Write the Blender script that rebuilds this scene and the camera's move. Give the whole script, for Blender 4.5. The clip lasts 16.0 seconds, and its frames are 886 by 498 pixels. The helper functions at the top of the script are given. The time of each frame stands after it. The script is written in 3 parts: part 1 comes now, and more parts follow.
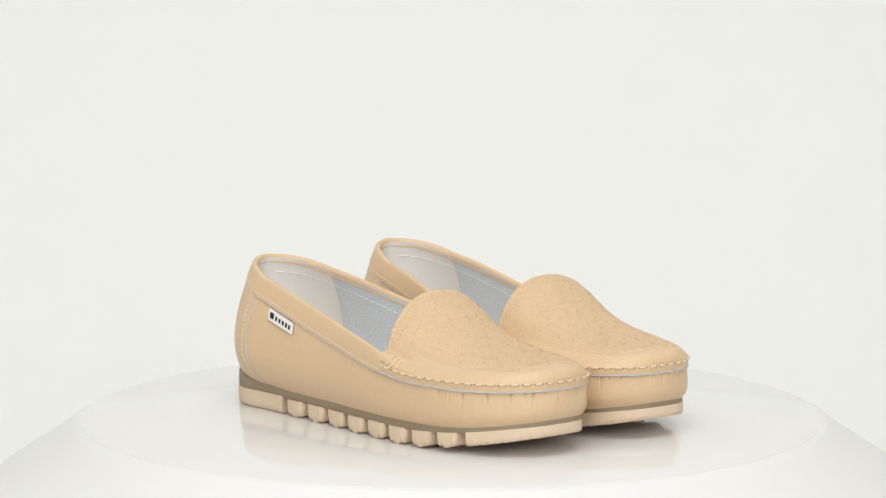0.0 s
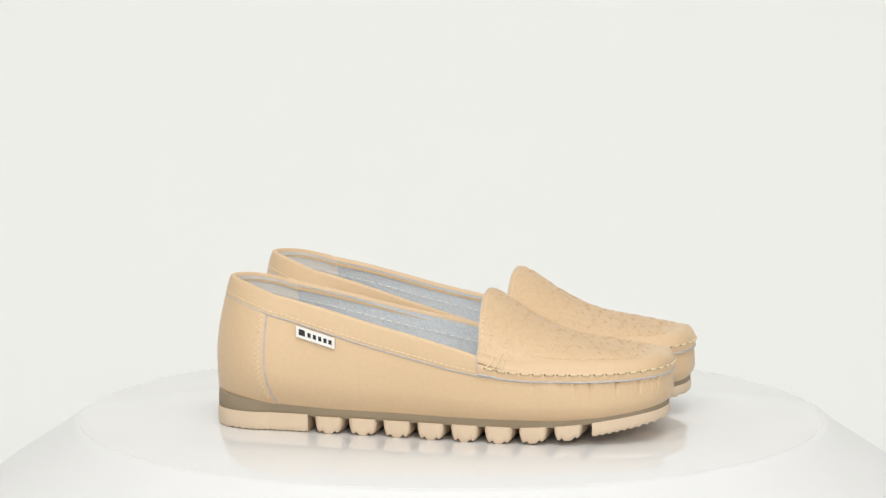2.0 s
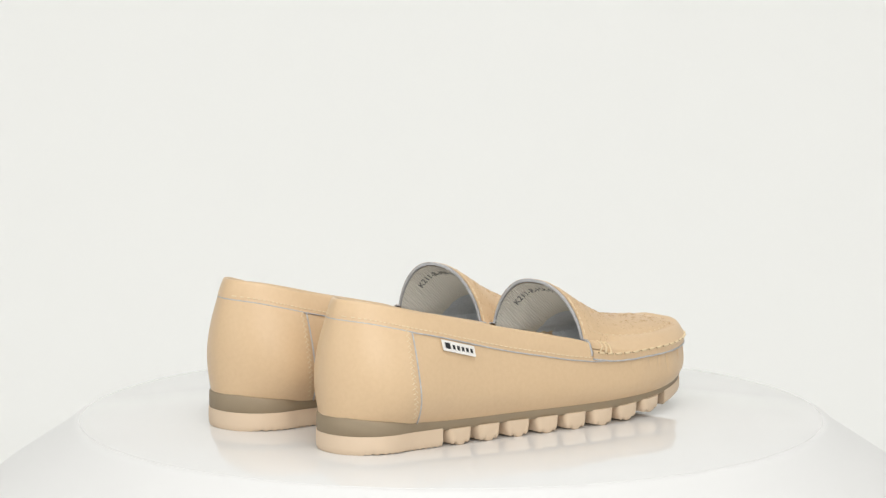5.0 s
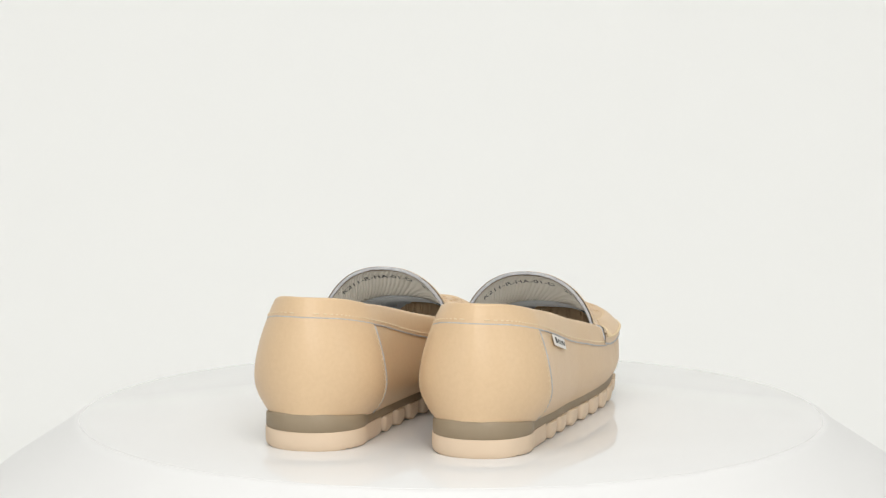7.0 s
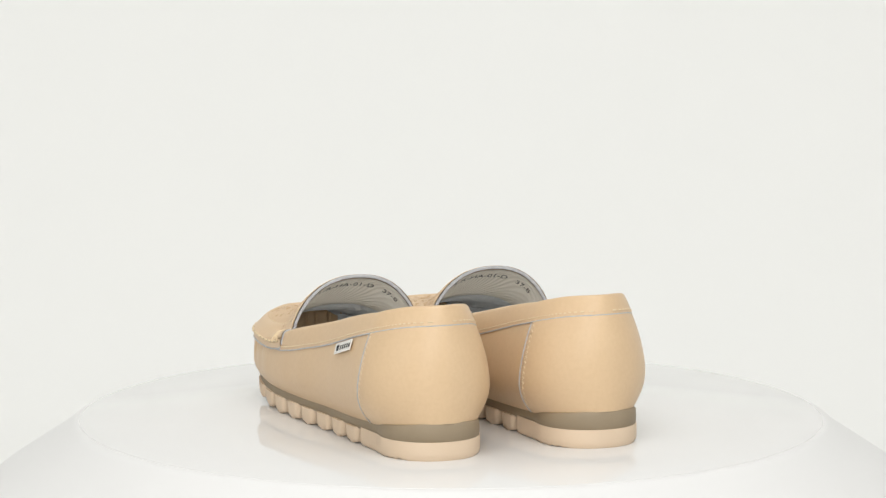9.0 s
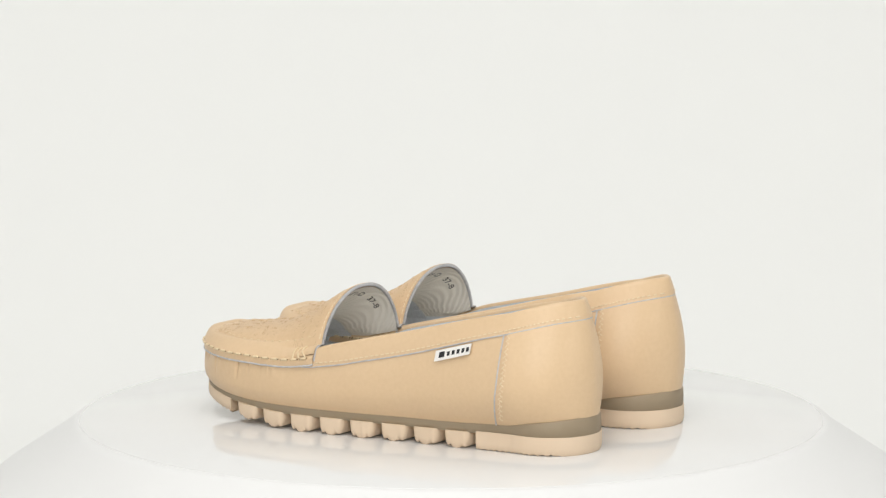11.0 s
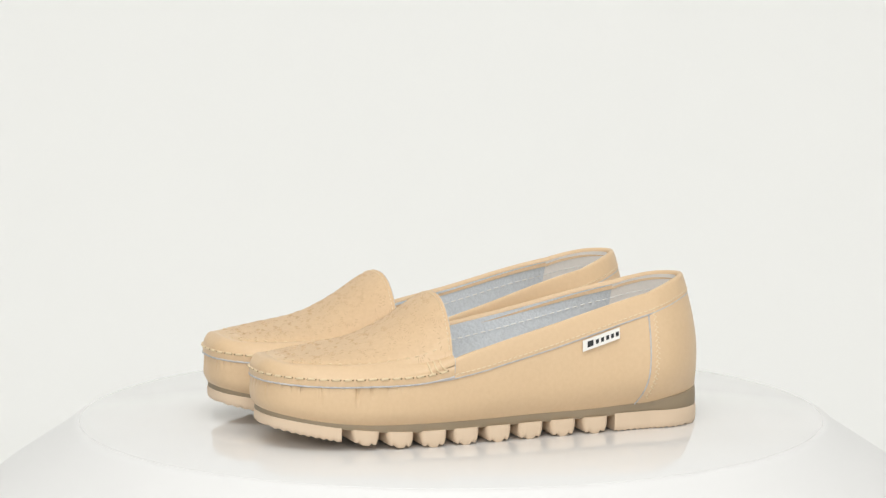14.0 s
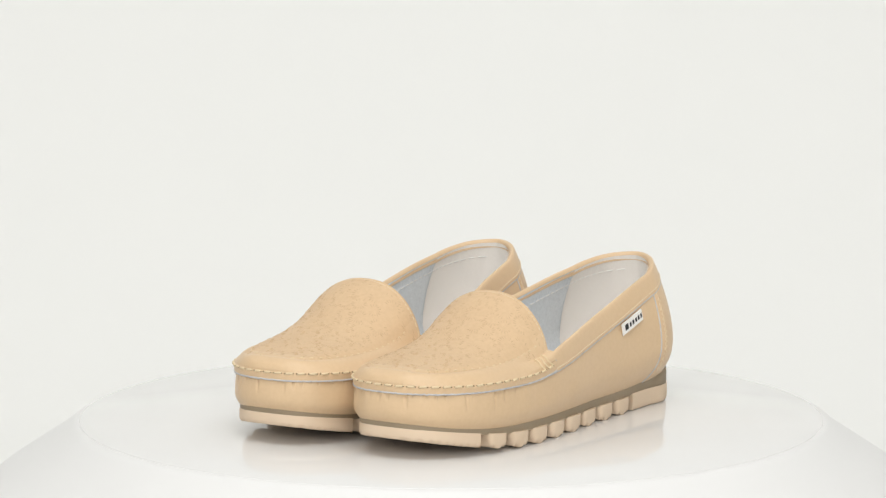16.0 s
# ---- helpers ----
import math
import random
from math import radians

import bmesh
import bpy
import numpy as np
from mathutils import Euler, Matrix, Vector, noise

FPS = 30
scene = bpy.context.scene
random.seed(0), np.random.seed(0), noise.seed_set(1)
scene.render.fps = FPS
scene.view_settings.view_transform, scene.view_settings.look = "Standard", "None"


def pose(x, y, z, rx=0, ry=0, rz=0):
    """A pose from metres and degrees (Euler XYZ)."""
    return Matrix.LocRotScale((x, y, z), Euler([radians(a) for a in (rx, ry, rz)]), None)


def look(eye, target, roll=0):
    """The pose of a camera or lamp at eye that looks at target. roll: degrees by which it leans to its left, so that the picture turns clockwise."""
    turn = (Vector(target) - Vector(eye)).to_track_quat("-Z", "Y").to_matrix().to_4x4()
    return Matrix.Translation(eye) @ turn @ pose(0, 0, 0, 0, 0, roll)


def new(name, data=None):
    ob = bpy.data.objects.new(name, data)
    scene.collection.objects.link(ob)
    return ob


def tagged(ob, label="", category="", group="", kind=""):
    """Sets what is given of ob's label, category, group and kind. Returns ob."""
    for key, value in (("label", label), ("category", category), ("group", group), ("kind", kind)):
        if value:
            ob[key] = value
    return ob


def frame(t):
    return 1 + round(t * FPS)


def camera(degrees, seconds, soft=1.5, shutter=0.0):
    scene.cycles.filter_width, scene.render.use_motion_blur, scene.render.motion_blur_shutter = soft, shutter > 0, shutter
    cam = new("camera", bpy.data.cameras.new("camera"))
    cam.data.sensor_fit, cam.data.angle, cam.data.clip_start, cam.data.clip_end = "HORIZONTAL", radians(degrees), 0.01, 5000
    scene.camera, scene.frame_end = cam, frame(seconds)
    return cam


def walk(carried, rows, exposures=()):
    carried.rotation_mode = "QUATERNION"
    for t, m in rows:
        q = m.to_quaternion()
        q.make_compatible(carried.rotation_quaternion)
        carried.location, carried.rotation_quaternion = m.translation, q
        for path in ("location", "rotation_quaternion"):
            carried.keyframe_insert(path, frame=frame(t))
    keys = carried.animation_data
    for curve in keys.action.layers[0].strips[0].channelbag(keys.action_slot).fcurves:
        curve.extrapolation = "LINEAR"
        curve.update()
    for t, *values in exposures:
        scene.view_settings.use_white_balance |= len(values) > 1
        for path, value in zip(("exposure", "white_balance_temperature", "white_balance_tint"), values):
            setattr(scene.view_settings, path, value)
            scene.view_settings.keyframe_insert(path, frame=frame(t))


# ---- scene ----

SECONDS = 16.0
CAM_EYE = (0.0, -2.52, 0.4655)
CAM_TILT, CAM_PAN = 8.36, 0.102
SPIN = 17.855           # degrees a second, anticlockwise from above
REAR = 7.74             # seconds at which both heels face the lens
DISC_R = 0.2100

cam = camera(11.193, SECONDS, soft=1.35)
view = pose(*CAM_EYE, 90 - CAM_TILT, 0, CAM_PAN)
walk(cam, [(0, view), (SECONDS, view)])

# ---------------------------------------------------------------- light
world = bpy.data.worlds.new("studio_air")
world.use_nodes = True
world.node_tree.nodes["Background"].inputs[0].default_value = (1, 1, 1, 1)
world.node_tree.nodes["Background"].inputs[1].default_value = 0.25
scene.world = world
scene.view_settings.exposure = -0.03


def softbox(name, eye, target, w, h, watts, colour=(1.0, 0.99, 0.97)):
    lamp = bpy.data.lights.new(name, "AREA")
    lamp.shape, lamp.size, lamp.size_y, lamp.energy, lamp.color = "RECTANGLE", w, h, watts, colour
    ob = new(name, lamp)
    ob.matrix_world = look(eye, target)
    return ob


softbox("softbox_overhead", (0, -1.0, 1.85), (0, 0.0, 0), 1.8, 1.2, 24.5)
softbox("softbox_front", (0, -3.1, 1.25), (0, 0, 0.05), 2.2, 1.2, 34)
# unseen fill lamp, added to brighten the low part of the sweep
softbox("added_backdrop_fill", (0, 0.55, 1.05), (0, 1.0, -0.05), 2.6, 0.35, 4.7)
softbox("softbox_side", (-1.9, -1.6, 0.8), (0, 0, 0.05), 0.9, 1.2, 6)
softbox("softbox_side", (1.9, -1.6, 0.8), (0, 0, 0.05), 0.9, 1.2, 6)

# ---------------------------------------------------------------- materials


def material(name, colour, rough=0.5, metal=0.0, spec=0.5, bumps=(), spots=(), coat=0.0, sheen=0.0):
    """bumps: (kind, scale, strength, distance); spots: (scale, colour, amount)."""
    m = bpy.data.materials.new(name)
    m.use_nodes = True
    nt = m.node_tree
    p = nt.nodes["Principled BSDF"]
    p.inputs["Roughness"].default_value = rough
    p.inputs["Metallic"].default_value = metal
    p.inputs["Specular IOR Level"].default_value = spec
    p.inputs["Coat Weight"].default_value = coat
    p.inputs["Coat Roughness"].default_value = 0.08
    p.inputs["Sheen Weight"].default_value = sheen
    co = nt.nodes.new("ShaderNodeTexCoord").outputs["Object"]
    last = None
    for scale, other, amount in spots:
        n = nt.nodes.new("ShaderNodeTexNoise")
        n.inputs["Scale"].default_value, n.inputs["Detail"].default_value = scale, 5
        nt.links.new(co, n.inputs["Vector"])
        r = nt.nodes.new("ShaderNodeMapRange")
        r.inputs[1].default_value, r.inputs[2].default_value = 0.35, 0.7
        r.inputs[3].default_value, r.inputs[4].default_value = 0.0, amount
        nt.links.new(n.outputs["Fac"], r.inputs[0])
        x = nt.nodes.new("ShaderNodeMix")
        x.data_type = "RGBA"
        x.inputs[6].default_value = (*colour, 1)
        if last:
            nt.links.new(last, x.inputs[6])
        x.inputs[7].default_value = (*other, 1)
        nt.links.new(r.outputs[0], x.inputs[0])
        last = x.outputs[2]
    if last:
        nt.links.new(last, p.inputs["Base Color"])
    else:
        p.inputs["Base Color"].default_value = (*colour, 1)
    normal = None
    for kind, scale, strength, dist in bumps:
        if kind == "twill":
            n = nt.nodes.new("ShaderNodeTexWave")
            n.bands_direction = "DIAGONAL"
            n.inputs["Distortion"].default_value = 0.1
            out = n.outputs["Fac"]
        elif kind == "voronoi":
            n = nt.nodes.new("ShaderNodeTexVoronoi")
            n.feature = "DISTANCE_TO_EDGE"
            out = n.outputs["Distance"]
        else:
            n = nt.nodes.new("ShaderNodeTexNoise")
            n.inputs["Detail"].default_value = 6
            out = n.outputs["Fac"]
        n.inputs["Scale"].default_value = scale
        nt.links.new(co, n.inputs["Vector"])
        b = nt.nodes.new("ShaderNodeBump")
        b.inputs["Strength"].default_value, b.inputs["Distance"].default_value = strength, dist
        nt.links.new(out, b.inputs["Height"])
        if normal:
            nt.links.new(normal, b.inputs["Normal"])
        normal = b.outputs[0]
    if normal:
        nt.links.new(normal, p.inputs["Normal"])
    return m


TAN = (0.695, 0.502, 0.308)
LEATHER = material("tan_leather", TAN, 0.39, spec=0.5,
                   bumps=(("noise", 18, 0.25, 0.003), ("voronoi", 900, 0.12, 0.0003), ("noise", 260, 0.15, 0.0006)),
                   spots=((14, (0.71, 0.52, 0.325), 0.6), (420, (0.61, 0.425, 0.25), 0.25)))
SUEDE = material("grey_suede_lining", (0.74, 0.785, 0.83), 0.95, spec=0.15, sheen=0.25,
                 bumps=(("noise", 420, 0.55, 0.0010), ("voronoi", 520, 0.35, 0.0007)),
                 spots=((25, (0.78, 0.81, 0.84), 0.7), (650, (0.58, 0.61, 0.64), 0.4)))
HEEL_LINING = material("white_lining", (0.93, 0.89, 0.845), 0.7, spec=0.2,
                       bumps=(("noise", 500, 0.3, 0.0005),), spots=((40, (0.89, 0.845, 0.795), 0.6),))
TONGUE_LINING = material("canvas_lining", (0.91, 0.875, 0.80), 0.9, spec=0.15,
                         bumps=(("twill", 250, 0.5, 0.0006), ("noise", 900, 0.4, 0.0005)), spots=((60, (0.87, 0.825, 0.745), 0.6),))
RUBBER = material("cream_rubber", (0.77, 0.61, 0.45), 0.55, spec=0.4,
                  bumps=(("noise", 60, 0.2, 0.001), ("noise", 700, 0.15, 0.0003)), spots=((30, (0.71, 0.55, 0.39), 0.5),))
TAUPE = material("taupe_midsole", (0.30, 0.235, 0.155), 0.55, spec=0.4,
                 bumps=(("noise", 300, 0.2, 0.0005),), spots=((35, (0.34, 0.27, 0.185), 0.7),))
THREAD = material("cream_thread", (0.76, 0.61, 0.40), 0.7, bumps=(("noise", 1500, 0.6, 0.0004),))
FINE_THREAD = material("fine_thread", (0.77, 0.63, 0.44), 0.7)
PALE_THREAD = material("pale_thread", (0.82, 0.81, 0.78), 0.7)
CORD = material("tan_cord", (0.62, 0.48, 0.29), 0.8, bumps=(("noise", 1200, 0.6, 0.0005),))
RAW_EDGE = material("grey_raw_edge", (0.50, 0.49, 0.50), 0.95, spec=0.1,
                    bumps=(("noise", 900, 0.8, 0.0009),), spots=((300, (0.64, 0.64, 0.65), 0.8),))
TAG_WHITE = material("white_tag_cloth", (0.82, 0.80, 0.76), 0.75, bumps=(("noise", 1200, 0.3, 0.0003),))
TAG_BLACK = material("black_weave", (0.02, 0.02, 0.022), 0.7, bumps=(("noise", 1500, 0.4, 0.0003),))
# dark brown that stands for the shade inside the needle holes
HOLE_SHADE = material("needle_hole_shade_brown", (0.16, 0.10, 0.055), 0.9, spec=0.1)
INK = material("dark_ink", (0.05, 0.05, 0.055), 0.8)
INSOLE = material("pale_insole", (0.66, 0.62, 0.56), 0.9, bumps=(("noise", 400, 0.4, 0.0008),))
ACRYLIC = material("white_gloss_acrylic", (0.78, 0.78, 0.775), 0.045, spec=0.5,
                   bumps=(("noise", 3, 0.02, 0.002),), spots=((5, (0.77, 0.77, 0.765), 0.5),))
SKIRT = material("white_skirt_plastic", (0.79, 0.79, 0.785), 0.5,
                 bumps=(("noise", 9, 0.1, 0.004),), spots=((6, (0.77, 0.77, 0.765), 0.6),))
PAPER = material("white_paper_sweep", (0.84, 0.845, 0.83), 0.85, spec=0.2,
                 bumps=(("noise", 1.5, 0.1, 0.01),), spots=((0.8, (0.82, 0.825, 0.81), 0.7),))
PLASTER = material("pale_room_paint", (0.70, 0.70, 0.69), 0.9, spec=0.2, spots=((1.5, (0.66, 0.66, 0.65), 0.5),))


VAMP_LEATHER = material("buffed_tan_leather", TAN, 0.52, spec=0.4,
                        bumps=(("noise", 30, 0.22, 0.003), ("voronoi", 700, 0.25, 0.0004), ("noise", 320, 0.3, 0.0007)),
                        spots=((22, (0.655, 0.462, 0.278), 0.6), (500, (0.58, 0.40, 0.238), 0.4)))
# leather darkened to carry the shade of sunk dashes in its colour
PRESSED_SHADE = material("leather_dash_shade", (0.57, 0.40, 0.245), 0.6, spec=0.3, bumps=(("noise", 900, 0.4, 0.0003),))

# ---------------------------------------------------------------- mesh helpers


def mesh_object(name, verts, faces, mat, parent=None, label="", smooth=True):
    me = bpy.data.meshes.new(name)
    me.from_pydata([tuple(float(c) for c in v) for v in verts], [], faces)
    me.materials.append(mat)
    bm = bmesh.new()
    bm.from_mesh(me)
    bmesh.ops.remove_doubles(bm, verts=bm.verts, dist=1e-6)
    bmesh.ops.recalc_face_normals(bm, faces=bm.faces)
    for f in bm.faces:
        f.smooth = smooth
    bm.to_mesh(me)
    bm.free()
    if smooth:
        me.set_sharp_from_angle(angle=radians(50))
    ob = new(name, me)
    if parent:
        ob.parent = parent
    if label:
        tagged(ob, label)
    return ob


def grid(rows, loop=False):
    """Vertices and faces of a grid of equal rows; loop closes each row."""
    n = len(rows[0])
    verts = [p for r in rows for p in r]
    faces = []
    for i in range(len(rows) - 1):
        for j in range(n if loop else n - 1):
            k = (j + 1) % n
            faces.append((i * n + j, i * n + k, (i + 1) * n + k, (i + 1) * n + j))
    return verts, faces


def tube(points, r, sides=6, closed=False):
    """A tube round a line of points."""
    pts = [Vector(p) for p in points]
    rows = []
    for i, p in enumerate(pts):
        a = pts[i - 1] if (i or closed) else p
        b = pts[(i + 1) % len(pts)] if (i < len(pts) - 1 or closed) else p
        t = (b - a).normalized()
        u = t.cross(Vector((0.13, 0.21, 1))).normalized()
        w = t.cross(u)
        rows.append([p + r * (math.cos(q) * u + math.sin(q) * w) for q in np.linspace(0, 2 * math.pi, sides, endpoint=False)])
    if closed:
        rows.append(rows[0])
    v, f = grid(rows, True)
    if not closed:
        n = len(v)
        f += [tuple(range(sides))[::-1], tuple(range(n - sides, n))]
    return v, f


def join(*pieces):
    verts, faces = [], []
    for v, f in pieces:
        k = len(verts)
        verts += list(v)
        faces += [tuple(i + k for i in q) for q in f]
    return verts, faces


# ---------------------------------------------------------------- the studio


def studio():
    n, w = 40, 2.6
    prof = [(-3.4, -0.16), (0.45, -0.16)]
    for a in np.linspace(0, math.pi / 2, n):
        prof.append((0.45 + 1.3 * math.sin(a), -0.16 + 1.3 * (1 - math.cos(a))))
    prof += [(1.75, 3.0)]
    rows = [[(x, y, z) for x in np.linspace(-w, w, 9)] for y, z in prof]
    back = [[(x, y + (0.01 if y > 0.5 else 0), z - 0.01) for x in np.linspace(-w, w, 9)] for y, z in prof]
    tagged(mesh_object("backdrop", *join(grid(rows), grid(back)), PAPER), "seamless white paper sweep behind the turntable", "backdrop", kind="structure")
    for nm, a, b in (("floor", (-2.7, -3.6, -0.3), (2.7, 2.0, -0.2)), ("ceiling", (-2.7, -3.6, 3.0), (2.7, 2.0, 3.1)),
                     ("wall_north", (-2.7, 1.9, -0.2), (2.7, 2.0, 3.0)), ("wall_south", (-2.7, -3.6, -0.2), (2.7, -3.5, 3.0)),
                     ("wall_west", (-2.8, -3.5, -0.2), (-2.7, 1.9, 3.0)), ("wall_east", (2.7, -3.5, -0.2), (2.8, 1.9, 3.0))):
        v = [(x, y, z) for x in (a[0], b[0]) for y in (a[1], b[1]) for z in (a[2], b[2])]
        f = [(0, 1, 3, 2), (4, 6, 7, 5), (0, 4, 5, 1), (2, 3, 7, 6), (0, 2, 6, 4), (1, 5, 7, 3)]
        tagged(mesh_object(nm, v, f, PLASTER, smooth=False), "plain pale painted studio " + nm.split("_")[0], nm.split("_")[0], kind="structure")


def lathe(profile, steps=160):
    return grid([[(r * math.cos(q), r * math.sin(q), z) for q in np.linspace(0, 2 * math.pi, steps, endpoint=False)] for r, z in profile], True)


def turntable():
    top = tagged(new("turntable"), "round white turntable with a glossy acrylic disc and a flared skirt", "turntable")
    top.location = (0, 0, -0.16)
    k = 0.16
    # flared skirt
    prof = [(0.05, k - 0.0017), (DISC_R - 0.0005, k - 0.0017), (DISC_R - 0.0003, k - 0.0012), (DISC_R - 0.0001, k - 0.0003), (DISC_R + 0.001, k - 0.0003), (DISC_R + 0.004, k - 0.0018),
            (0.222, k - 0.0085), (0.236, k - 0.0175), (0.256, k - 0.0308), (0.274, k - 0.045), (0.288, k - 0.062), (0.297, k - 0.086), (0.302, k - 0.12), (0.304, 0.0), (0.05, 0.0)]
    mesh_object("skirt", *lathe(prof), SKIRT, top, "white flared plastic skirt")
    e = DISC_R
    prof = [(0.0, 0), (0.1, 0), (e - 0.0003, 0), (e - 0.0001, -0.0001), (e, -0.0003), (e - 0.0004, -0.0014), (e - 0.002, -0.0016), (0.1, -0.0016), (0.0, -0.0016)]
    disc = mesh_object("disc", *lathe(prof), ACRYLIC, top, "glossy white acrylic disc")
    disc.location = (0, 0, k)
    return top, disc


studio()
TURNTABLE, DISC = turntable()

# ---------------------------------------------------------------- the loafers (lengths in millimetres)
LONG = 250.0


def table(y, *pairs):
    """A smooth curve through (y, value) pairs."""
    xs, ys = [p[0] for p in pairs], [p[1] for p in pairs]
    d = np.gradient(np.array(ys, float), np.array(xs, float))
    y = np.clip(np.asarray(y, float), xs[0], xs[-1])
    i = np.clip(np.searchsorted(xs, y) - 1, 0, len(xs) - 2)
    xs, ys = np.array(xs, float), np.array(ys, float)
    h = xs[i + 1] - xs[i]
    t = (y - xs[i]) / h
    return ((2 * t**3 - 3 * t**2 + 1) * ys[i] + (t**3 - 2 * t**2 + t) * h * d[i] + (-2 * t**3 + 3 * t**2) * ys[i + 1] + (t**3 - t**2) * h * d[i + 1])


def outline(phi):
    """The plan of the upper at its widest. phi: 0 heel, pi toe along the outer side, negative along the inner."""
    phi = (np.asarray(phi, float) + math.pi) % (2 * math.pi) - math.pi
    a = np.abs(phi)
    y = LONG / 2 * (1 - np.cos(a))
    out = table(y, (0, 36), (35, 36.4), (70, 36), (100, 36.5), (130, 39.5), (160, 41.5), (185, 41), (210, 37.5), (230, 31.5), (250, 25))
    inn = table(y, (0, 36), (35, 36.6), (70, 37), (100, 40), (130, 44.5), (160, 47), (185, 47), (210, 44.5), (230, 41), (250, 37))
    cap = np.ones_like(y)
    h = np.clip((36 - y) / 36, 0, 1)
    cap = (1 - h**1.8)**(1 / 1.8)
    t = np.clip((y - 208) / 42, 0, 1)
    cap = cap * (1 - t**2.6)**(1 / 2.6)
    mid = (inn - out) / -2 * np.clip((y - 205) / 45, 0, 1)**1.0
    x = np.where(phi >= 0, out, -inn)
    return mid + (x - mid) * cap, y


def plan(phi):
    e = 1e-3
    x, y = outline(phi)
    x0, y0 = outline(phi - e)
    x1, y1 = outline(phi + e)
    tx, ty = x1 - x0, y1 - y0
    n = np.hypot(tx, ty) + 1e-12
    return x, y, ty / n, -tx / n


def at_y(y, side=1):
    return side * np.arccos(1 - 2 * np.asarray(y, float) / LONG)


def spring(y):
    return 8.0 * np.clip((y - 172) / 78, 0, 1)**1.5


def tread_rise(y):
    """How far the tread lifts off the floor towards the toe."""
    return 11.5 * np.clip((y - 166) / 84, 0, 1)**1.6


def sole_top(y):
    return table(y, (0, 20), (12, 18), (35, 15.2), (60, 13.8), (110, 13.2), (170, 13.0), (200, 13.6), (230, 16.5), (250, 20.0))


def wall_top(y):
    return table(y, (0, 81.5), (8, 80.3), (20, 77.8), (50, 72), (98, 60), (130, 52.5), (146, 48.5), (158, 44.5), (170, 42), (200, 41), (230, 41), (250, 42))


def tuck(phi, y, nx, ny):
    """How far the foot of the upper is drawn in over the sole; the inner side has a waist."""
    side = table(y, (0, 10.3), (35, 10.3), (70, 7.2), (110, 5.0), (160, 4.2), (210, 3.5), (250, 3.0))
    waist = table(y, (0, 0), (45, 0), (90, 3.5), (130, 6.0), (170, 5.5), (210, 3.0), (240, 0.5), (250, 0))
    inner = (np.asarray(phi, float) + math.pi) % (2 * math.pi) - math.pi < 0
    return side * np.abs(nx)**3 + np.where(y < 125, 0.9, 3.0) * np.abs(ny) + np.where(inner, waist, 0) * np.abs(nx)


def wall(phi, v, o=0.0):
    """A point on the upper's wall: v 0 at the sole, 1 at the top line or the seam of the vamp; o: how far outside."""
    phi, v = np.broadcast_arrays(np.asarray(phi, float), np.asarray(v, float))
    x, y, nx, ny = plan(phi)
    z0, z1 = sole_top(y), wall_top(y)
    b = tuck(phi, y, nx, ny)
    t_out = table(y, (0, 11), (30, 11.5), (60, 7.5), (98, 4.5), (140, 3), (158, 2.5), (175, 2.0), (250, 1.5))
    t_in = table(y, (0, 11), (30, 11.5), (60, 7), (98, 3), (140, 1.5), (158, 1.5), (250, 1.5))
    t = np.where(phi >= 0, t_out, t_in)
    t = t * (1 - 0.33 * np.clip((60 - y) / 60, 0, 1) * np.abs(ny)**4)
    k = 0.33
    d = np.where(v < k, -b * np.clip(1 - v / k, 0, 2)**2.2, -t * (np.clip(v - k, 0, 1) / (1 - k))**1.7)
    d = d + o
    z = z0 + (z1 - z0) * v - 1.2 * (v < 0)
    return np.stack([x + nx * d, y + ny * d, z], -1)


def edge_ring(phi, extra=0.0):
    """The plan of the sole, a little inside the upper."""
    x, y, nx, ny = plan(phi)
    b = tuck(phi, y, nx, ny) - extra
    b = b - 1.8 * (2 * nx * ny)**2 * np.clip((45 - y) / 20, 0, 1)
    return x - nx * b, y - ny * b, y


AROUND = np.concatenate([np.linspace(0, math.pi, 121), np.linspace(-math.pi, 0, 121)[1:-1]])


def seam_z(y):
    """The height of the stitched seam round the vamp."""
    return table(y, (140, 46.5), (150, 44.5), (165, 41.5), (200, 40.5), (230, 41.0), (250, 42))


def crown_z(y):
    return table(y, (146, 79.0), (152, 77), (169, 67.5), (192, 56), (215, 51), (229, 49), (240, 48.2), (246, 47.4), (250, 44.5))


